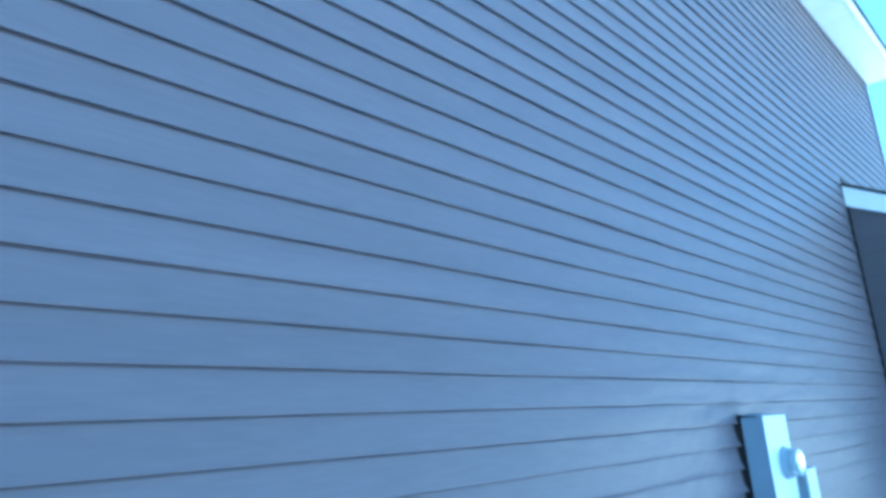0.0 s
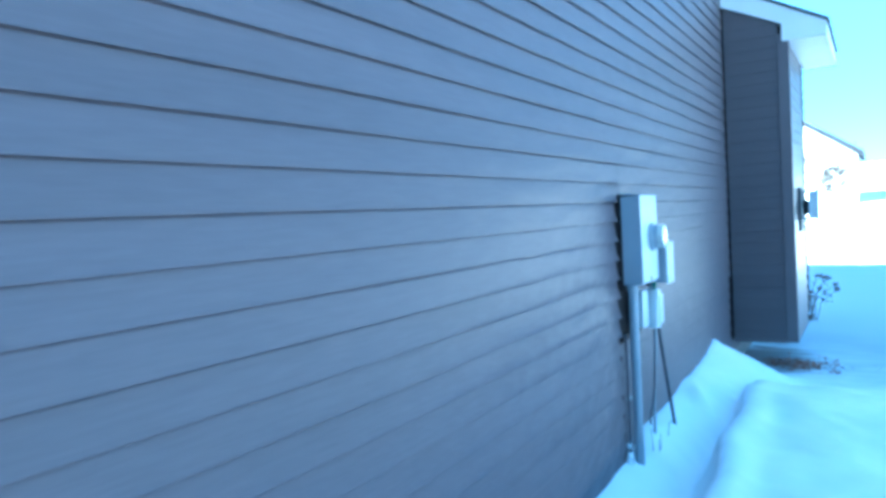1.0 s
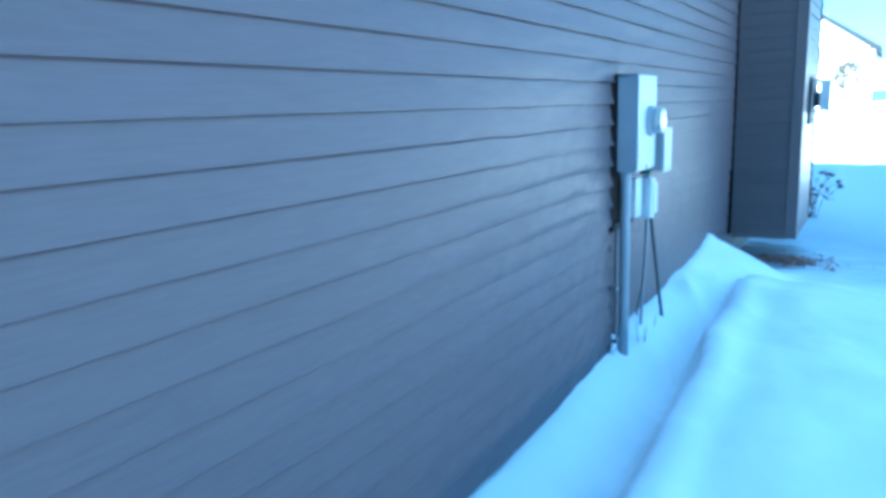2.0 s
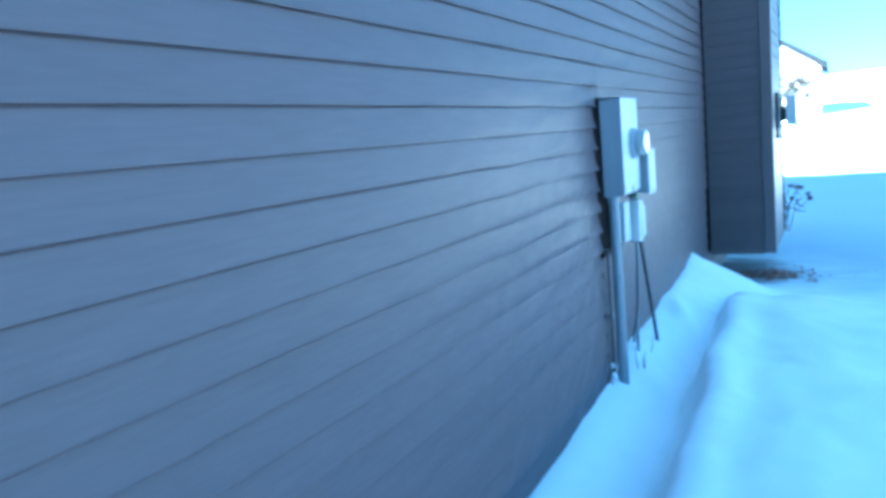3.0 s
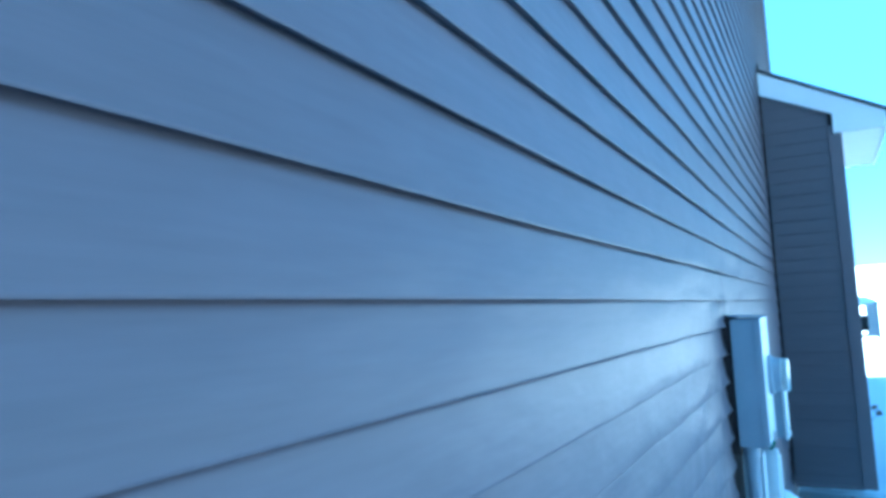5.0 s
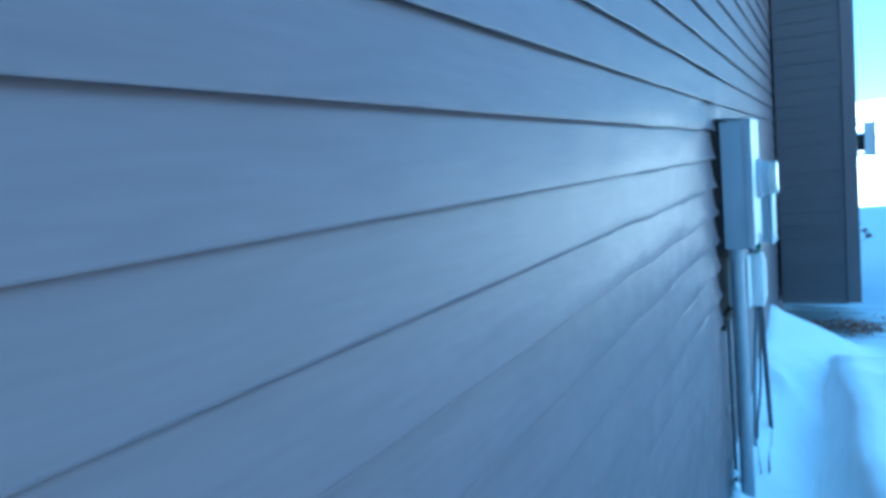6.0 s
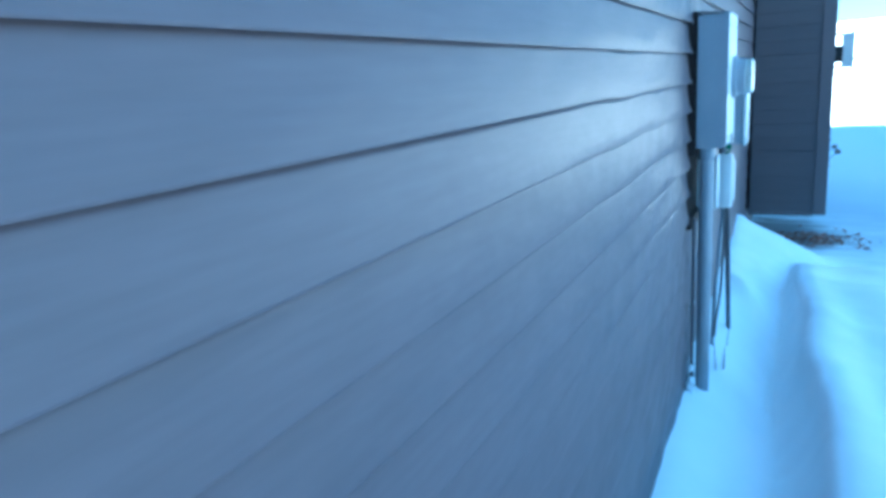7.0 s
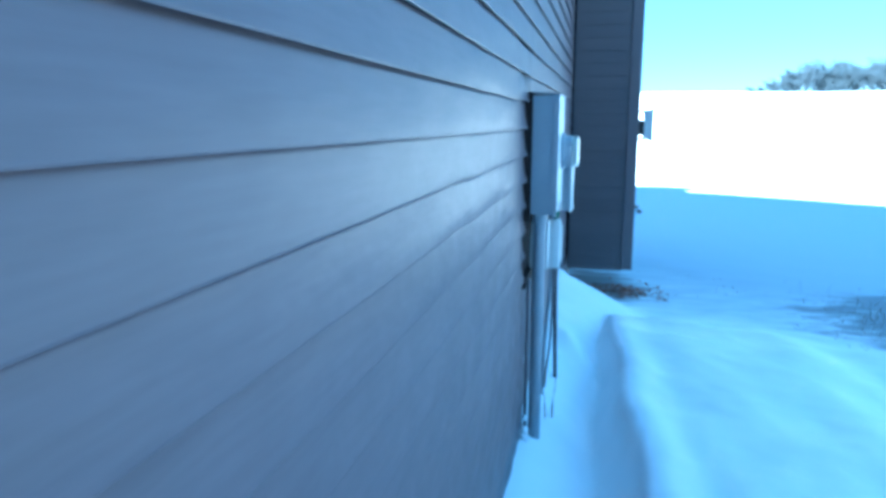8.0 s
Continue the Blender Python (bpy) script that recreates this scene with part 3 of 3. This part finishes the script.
lb = thing("pipe_elbow", (0.1, 0.36, 1.13), "pale grey conduit elbow body below the meter box", "conduit fitting")
b = block(0.070, 0.145, 0.32, 0.42, 1.14, 1.41, 0.018)
bmesh.ops.transform(b, matrix=Matrix.Translation((0.105, 0.36, 1.40)) @ Matrix.Rotation(radians(-7), 4, "X") @ Matrix.Translation((-0.105, -0.36, -1.40)), verts=b.verts)
lb_body = smooth(child(lb, "body", b, ENAMEL_B))
smooth(child(lb, "neck", tube([(0.10, 0.355, 1.395), (0.10, 0.345, 1.44), (0.09, 0.33, 1.474)], [0.028, 0.022, 0.022], 16), CONDUIT))
smooth(child(lb, "lock_nut", tube([(0.092, 0.333, 1.445), (0.09, 0.33, 1.462)], 0.034, 8), BLACK, "dark lock nut"), 20)
child(lb_body, "cover_plate", block(0.1455, 0.150, 0.35, 0.44, 1.17, 1.37, 0.002), ENAMEL_B)
wire = thing("ground_wire", (0.12, 0.30, 1.43), "short loop of green insulated ground wire", "wire")
smooth(child(wire, "loop", tube([(0.122, 0.30, 1.474), (0.135, 0.305, 1.45), (0.128, 0.32, 1.425), (0.11, 0.33, 1.41), (0.10, 0.335, 1.40)], 0.006, 8), GREEN))
smooth(child(wire, "clamp", block(0.115, 0.14, 0.292, 0.312, 1.438, 1.458, 0.003), GREEN))

pale_tube = thing("thin_conduit", (0.09, 0.42, 0.2), "thin pale conduit dropping into the snow", "conduit")
smooth(child(pale_tube, "pipe", tube([(0.10, 0.385, 1.17), (0.096, 0.395, 1.05), (0.072, 0.40, 0.7), (0.05, 0.41, -0.05)], 0.010, 12), CONDUIT))
dark_cable = thing("dark_cable", (0.11, 0.8, 0.2), "dark slanting cable from the fitting into the snow", "cable")
smooth(child(dark_cable, "cable", tube([(0.118, 0.40, 1.18), (0.118, 0.43, 1.08), (0.116, 0.60, 0.70), (0.112, 0.81, 0.25), (0.11, 0.86, 0.10)], 0.0125, 12), DARKROD))
hang = thing("loose_wire", (0.10, 0.28, 0.3), "thin dark loose wire hanging beside the conduit", "wire")
smooth(child(hang, "strand", tube([(0.115, 0.30, 1.14), (0.118, 0.285, 0.98), (0.112, 0.27, 0.75), (0.105, 0.25, 0.66), (0.096, 0.21, 0.58), (0.092, 0.20, 0.50)], 0.006, 8), DARKROD))
# a tuft of dead weeds at the foot of the pipes
weeds = thing("dead_weed", (0.07, 0.32, 0.25), "tuft of brown dead weed stalks in the snow", "weed")
rnd = random.Random(5)
for i in range(4):
    p = Vector((0.05 + rnd.random() * 0.08, 0.22 + rnd.random() * 0.35, 0.2))
    q = p + Vector((rnd.uniform(-0.02, 0.05), rnd.uniform(-0.06, 0.06), rnd.uniform(0.10, 0.28)))
    child(weeds, "stalk", tube([p, (p + q) / 2 + Vector((0.008, 0, 0)), q], [0.0035, 0.003, 0.0015], 5), STEM)


# ---- snow ground ----
def lerp(x, pts):
    if x <= pts[0][0]:
        return pts[0][1]
    for (a, u), (b, v) in zip(pts, pts[1:]):
        if x <= b:
            t = (x - a) / (b - a)
            return u + (v - u) * t * t * (3 - 2 * t)
    return pts[-1][1]


CREST = [(-14, 0.16), (-1.4, 0.195), (-0.45, 0.265), (-0.1, 0.272), (0.1, 0.28), (0.3, 0.39), (0.9, 0.38), (1.7, 0.42), (2.4, 0.45), (3.0, 0.515), (3.2, 0.48), (3.5, 0.24), (3.9, 0.05), (4.3, 0.02)]
BANK_W = [(-14, 0.50), (0.0, 0.39), (1.2, 0.37), (2.0, 0.62), (2.6, 0.80), (3.0, 0.95), (4.2, 1.05)]
MOUND = [(-14, 0.26), (-2, 0.31), (0.5, 0.35), (1.7, 0.33), (2.4, 0.25), (2.9, 0.16), (3.3, 0.05), (3.8, 0.0)]
LIP = [(-14, 0.85), (-3, 0.70), (-0.7, 0.57), (1.2, 0.475), (2.0, 0.44), (4, 0.38)]


def snow_z(x, y):
    n1 = noise.noise(Vector((x * 0.55, y * 0.55, 0.3)))
    n2 = noise.noise(Vector((x * 2.3, y * 2.3, 1.7)))
    n3 = noise.noise(Vector((x * 7.0, y * 7.0, 4.1)))
    z = 0.03 + 0.022 * n1 + 0.010 * n2
    if x > -1 and abs(y) < 30:
        w = lerp(y, BANK_W)
        c = lerp(y, CREST)
        t = max(0.0, min(1.0, max(x, 0) / w))
        bank = c * (1 - t ** (1.2 + 0.7 * ease(y, 2.4, 1.4))) * (1 - 0.25 * t) + 0.045 * math.exp(-((y - 3.02) / 0.06) ** 2 - (max(x, 0) / 0.07) ** 2)
        lip = lerp(y, LIP) + 0.045 * noise.noise(Vector((y * 1.4, 0, 9))) + 0.012 * noise.noise(Vector((y * 6, 0, 3)))
        m = lerp(y, MOUND)
        rise = max(0.0, min(1.0, (x - lip + 0.17) / 0.185)) ** 1.5
        fall = lerp(x, [(0.9, 1.0), (1.7, 0.82), (2.4, 0.35), (3.3, 0.0)])
        heap = m * rise * fall * (1 + 0.14 * math.exp(-((x - lip - 0.10) / 0.13) ** 2))
        cross = 0.19 * math.exp(-((y - 1.42 + 0.9 * (x - 0.2)) / 0.16) ** 2) * ease(x, 0.02, 0.2) * ease(x, 0.62, 0.45)
        bank = bank + 0.5 * cross
        drift = max(bank, heap)
        soft = 0.035
        d = abs(bank - heap)
        if d < soft:
            drift += (soft - d) ** 2 / (4 * soft)
        z += drift + (0.020 * n2 + 0.007 * n3) * min(1, drift * 6)
        hollow = math.exp(-((x - lip + 0.16) / 0.10) ** 2) * ease(y, -3, -1.5) * ease(y, 3.0, 2.0)
        z += hollow * (0.050 * max(0.0, noise.noise(Vector((x * 6, y * 4, 2.2)))) + 0.020 * noise.noise(Vector((x * 12, y * 9, 6.2))))
    far = max(0.0, y - 24)
    if far > 0:
        t = min(1.0, far / 190)
        z += 10.2 * t * t * (3 - 2 * t) + 0.35 * noise.noise(Vector((x * 0.03, y * 0.03, 5))) * min(1, far / 30)
        if y > 214:
            z -= (y - 214) * 0.03
    return z


def spread(lo, hi, fine, a, b, grow=1.16):
    """Grid lines: evenly fine between a and b, growing wider towards lo and hi."""
    v = [a + (b - a) * i / round((b - a) / fine) for i in range(round((b - a) / fine) + 1)]
    s = fine
    while v[-1] < hi:
        s *= grow
        v.append(v[-1] + s)
    s = fine
    while v[0] > lo:
        s *= grow
        v.insert(0, v[0] - s)
    return v


gx = spread(-900, 1200, 0.035, -0.14, 2.3)
gy = spread(-600, 1500, 0.045, -4.2, 5.6)
verts = [(x, y, snow_z(x, y)) for y in gy for x in gx]
w = len(gx)
faces = [(j * w + i, j * w + i + 1, (j + 1) * w + i + 1, (j + 1) * w + i) for j in range(len(gy) - 1) for i in range(w - 1)]
me = bpy.data.meshes.new("ground")
me.from_pydata(verts, [], faces)
me.shade_smooth()
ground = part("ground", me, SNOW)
tagged(ground, "snow-covered yard with a wind-carved drift along the wall and a far rise", "snow", kind="structure")

# bits of snow caught on the siding beside the pipe
rnd = random.Random(3)
for yy, zz, rr in ((-0.03, 0.34, 0.022), (-0.034, 0.41, 0.014), (-0.05, 0.29, 0.026), (0.10, 0.30, 0.03), (0.30, 0.29, 0.026)):
    bm = bmesh.new()
    bmesh.ops.create_icosphere(bm, subdivisions=3, radius=rr)
    for v in bm.verts:
        v.co *= 1 + 0.35 * noise.noise(v.co * 60 + Vector((yy * 40, 0, 0)))
        v.co.z *= 1.3
    bmesh.ops.translate(bm, vec=(0.012, yy, zz), verts=bm.verts)
    clump = part("snow_clump", bm, ROOFSNOW)
    smooth(clump)
    tagged(clump, "small clump of snow stuck to the siding by the pipe", "snow clump", "snow clumps")

# ---- dry leaves under the chase ----
rnd = random.Random(11)
bm = bmesh.new()
for i in range(640):
    x, y = rnd.gauss(0.60, 0.20), rnd.gauss(4.50, 0.17)
    if x < 0.02 or y < 3.85:
        continue
    s = rnd.uniform(0.012, 0.032)
    z = snow_z(x, y) + rnd.uniform(-0.014, 0.018)
    m = pose(x, y, z, rnd.uniform(-28, 28), rnd.uniform(-28, 28), rnd.uniform(0, 360))
    pts = [(-s, 0, 0), (-0.3 * s, 0.45 * s, 0.2 * s), (0.5 * s, 0.4 * s, 0.1 * s), (s, 0, 0.25 * s), (0.5 * s, -0.4 * s, 0.1 * s), (-0.3 * s, -0.45 * s, 0.2 * s)]
    vs = [bm.verts.new(m @ Vector(p)) for p in pts]
    bm.faces.new((vs[0], vs[1], vs[2], vs[3]))
    bm.faces.new((vs[0], vs[3], vs[4], vs[5]))
leaves = part("leaf_litter", bm, LEAF)
tagged(leaves, "brown dry leaves lying on snow beneath the chase", "leaves", kind="stuff")

# ---- dead grass in the yard ----
rnd = random.Random(12)
bm = bmesh.new()
for i in range(2600):
    x, y = rnd.gauss(3.6, 0.5), rnd.gauss(3.7, 0.5)
    if i < 50:
        x, y = rnd.gauss(2.1, 0.5), rnd.gauss(5.0, 0.5)
    z = snow_z(x, y) - 0.005
    h = rnd.uniform(0.015, 0.05)
    a = rnd.uniform(0, 6.28)
    d = Vector((math.cos(a), math.sin(a), 0))
    lean = Vector((rnd.uniform(-1, 1), rnd.uniform(-1, 1), 0)) * 0.05
    p = Vector((x, y, z))
    vs = [bm.verts.new(p - d * 0.003), bm.verts.new(p + d * 0.003), bm.verts.new(p + lean + Vector((0, 0, h)))]
    bm.faces.new(vs)
turf = part("dead_grass", bm, GRASS)
tagged(turf, "short brown dead grass poking through thin snow", "grass", kind="stuff")

# ---- dried flower stalks beyond the chase ----
rnd = random.Random(21)
plant = thing("dried_flower_plant", (0.55, 8.0, 0.05), "dried garden plant with dark seed heads standing in snow", "plant")
for i in range(11):
    a = rnd.uniform(-1.2, 1.2)
    p = Vector((0.55 + rnd.uniform(-0.07, 0.07), 8.0 + rnd.uniform(-0.07, 0.07), 0.0))
    h = rnd.uniform(0.42, 0.76)
    q = p + Vector((math.sin(a) * 0.50 * rnd.uniform(0.5, 1), rnd.uniform(-0.22, 0.22), h))
    mid = (p + q) / 2 + Vector((-(q.x - p.x) * 0.25, 0, 0.06))
    stalk = child(plant, "stalk", tube([p, mid, q], [0.007, 0.006, 0.004], 6), STEM)
    hd = bmesh.new()
    bmesh.ops.create_icosphere(hd, subdivisions=2, radius=0.045)
    for v in hd.verts:
        v.co *= 1 + 0.5 * noise.noise(v.co * 45 + Vector((i * 3.1, 0, 0)))
        v.co.z *= 0.55
    bmesh.ops.translate(hd, vec=q, verts=hd.verts)
    child(stalk, "seed_head", hd, STEM, "dark dry seed head")
    for j in range(4):
        t = rnd.uniform(0.55, 0.98)
        base_p = p.lerp(q, t)
        lf = bmesh.new()
        s = rnd.uniform(0.03, 0.06)
        m = pose(*base_p, rnd.uniform(-70, 70), rnd.uniform(-40, 40), rnd.uniform(0, 360))
        vs = [lf.verts.new(m @ Vector(c)) for c in ((0, 0, 0), (s, 0.4 * s, 0.1 * s), (2 * s, 0, -0.3 * s), (s, -0.4 * s, 0.1 * s))]
        lf.faces.new((vs[0], vs[1], vs[2]))
        lf.faces.new((vs[0], vs[2], vs[3]))
        child(stalk, "leaf", lf, STEM)


# ---- bare trees ----
def bare_tree(place, height, seed, label, group, depth=5, thick=0.03, twig=0.004, wide=0.55, first=0.32, bark=None, low=0.45):
    rnd = random.Random(seed)
    t = thing("bare_tree", place, label, "tree", group)
    wood, fine = bmesh.new(), bmesh.new()

    def grow(p, d, length, r, level):
        q = p + d * length
        mid = (p + q) / 2 + Vector((rnd.uniform(-1, 1), rnd.uniform(-1, 1), rnd.uniform(-0.3, 0.6))) * length * 0.08
        bm = wood if level < 2 else fine
        add_tube(bm, [p, mid, q], [r, r * 0.85, r * 0.68], 6 if level < 2 else 3, False)
        if level >= depth:
            return
        for i in range(3 if level else 5):
            base = p.lerp(q, rnd.uniform(low if level == 0 else 0.45, 1.0) if i else 1.0)
            side = Vector((rnd.gauss(0, 1), rnd.gauss(0, 1), rnd.gauss(0.15, 0.5))).normalized()
            grow(base, (d * (1 - wide) + side * wide + Vector((0, 0, 0.12))).normalized(), length * rnd.uniform(0.55, 0.85), max(twig, r * 0.6), level + 1)

    p0 = Vector(place)
    grow(p0 - Vector((0, 0, 0.2)), Vector((rnd.uniform(-0.1, 0.1), rnd.uniform(-0.1, 0.1), 1)).normalized(), height * first, height * thick, 0)
    child(t, "trunk", wood, bark or BARK)
    child(t, "crown", fine, bark or BARK, "open crown of bare twigs")
    return t


bare_tree((-0.86, 50.0, snow_z(-0.86, 50.0)), 6.4, 4, "small bare young tree in the snowy field", "", depth=5, thick=0.018, twig=0.034, wide=0.80, first=0.42)
rnd = random.Random(31)
for i in range(34):
    a = radians(10.4 + i * 0.33 + rnd.uniform(-0.2, 0.2))
    d = rnd.uniform(212, 226)
    x, y = 0.4 + d * math.sin(a), -3.5 + d * math.cos(a)
    hgt = lerp(i * 0.48, [(0, 3.0), (3, 6.5), (6, 10.5), (8, 9.5), (11, 8.5), (16, 9.5)]) * rnd.uniform(1.7, 2.7)
    bare_tree((x, y, snow_z(x, y) - 0.7), hgt, 100 + i, "bare winter tree on the far snowy rise, tinted blue for haze", "trees on the rise", depth=6, thick=0.016, twig=0.036, wide=0.60, first=0.16, bark=FARBARK, low=0.05)

# ---- far house ----
far = thing("far_house", (-4.3, 66.0, snow_z(-4.3, 66.0)), "distant pale house with a snow-covered gable roof", "house")
child(far, "wall", prism([(-8.9, 0.5), (0.3, 0.5), (0.3, 5.8), (-4.3, 8.95), (-8.9, 5.8)], "y", 66.0, 76.0), FARWALL)
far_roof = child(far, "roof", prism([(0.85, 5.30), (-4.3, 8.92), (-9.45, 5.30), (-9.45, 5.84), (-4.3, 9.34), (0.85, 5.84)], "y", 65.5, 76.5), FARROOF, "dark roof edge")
child(far_roof, "snow_layer", prism([(0.80, 5.86), (-4.3, 9.36), (-9.4, 5.86), (-9.4, 5.90), (-4.3, 9.40), (0.80, 5.90)], "y", 66.4, 76.4), ROOFSNOW)
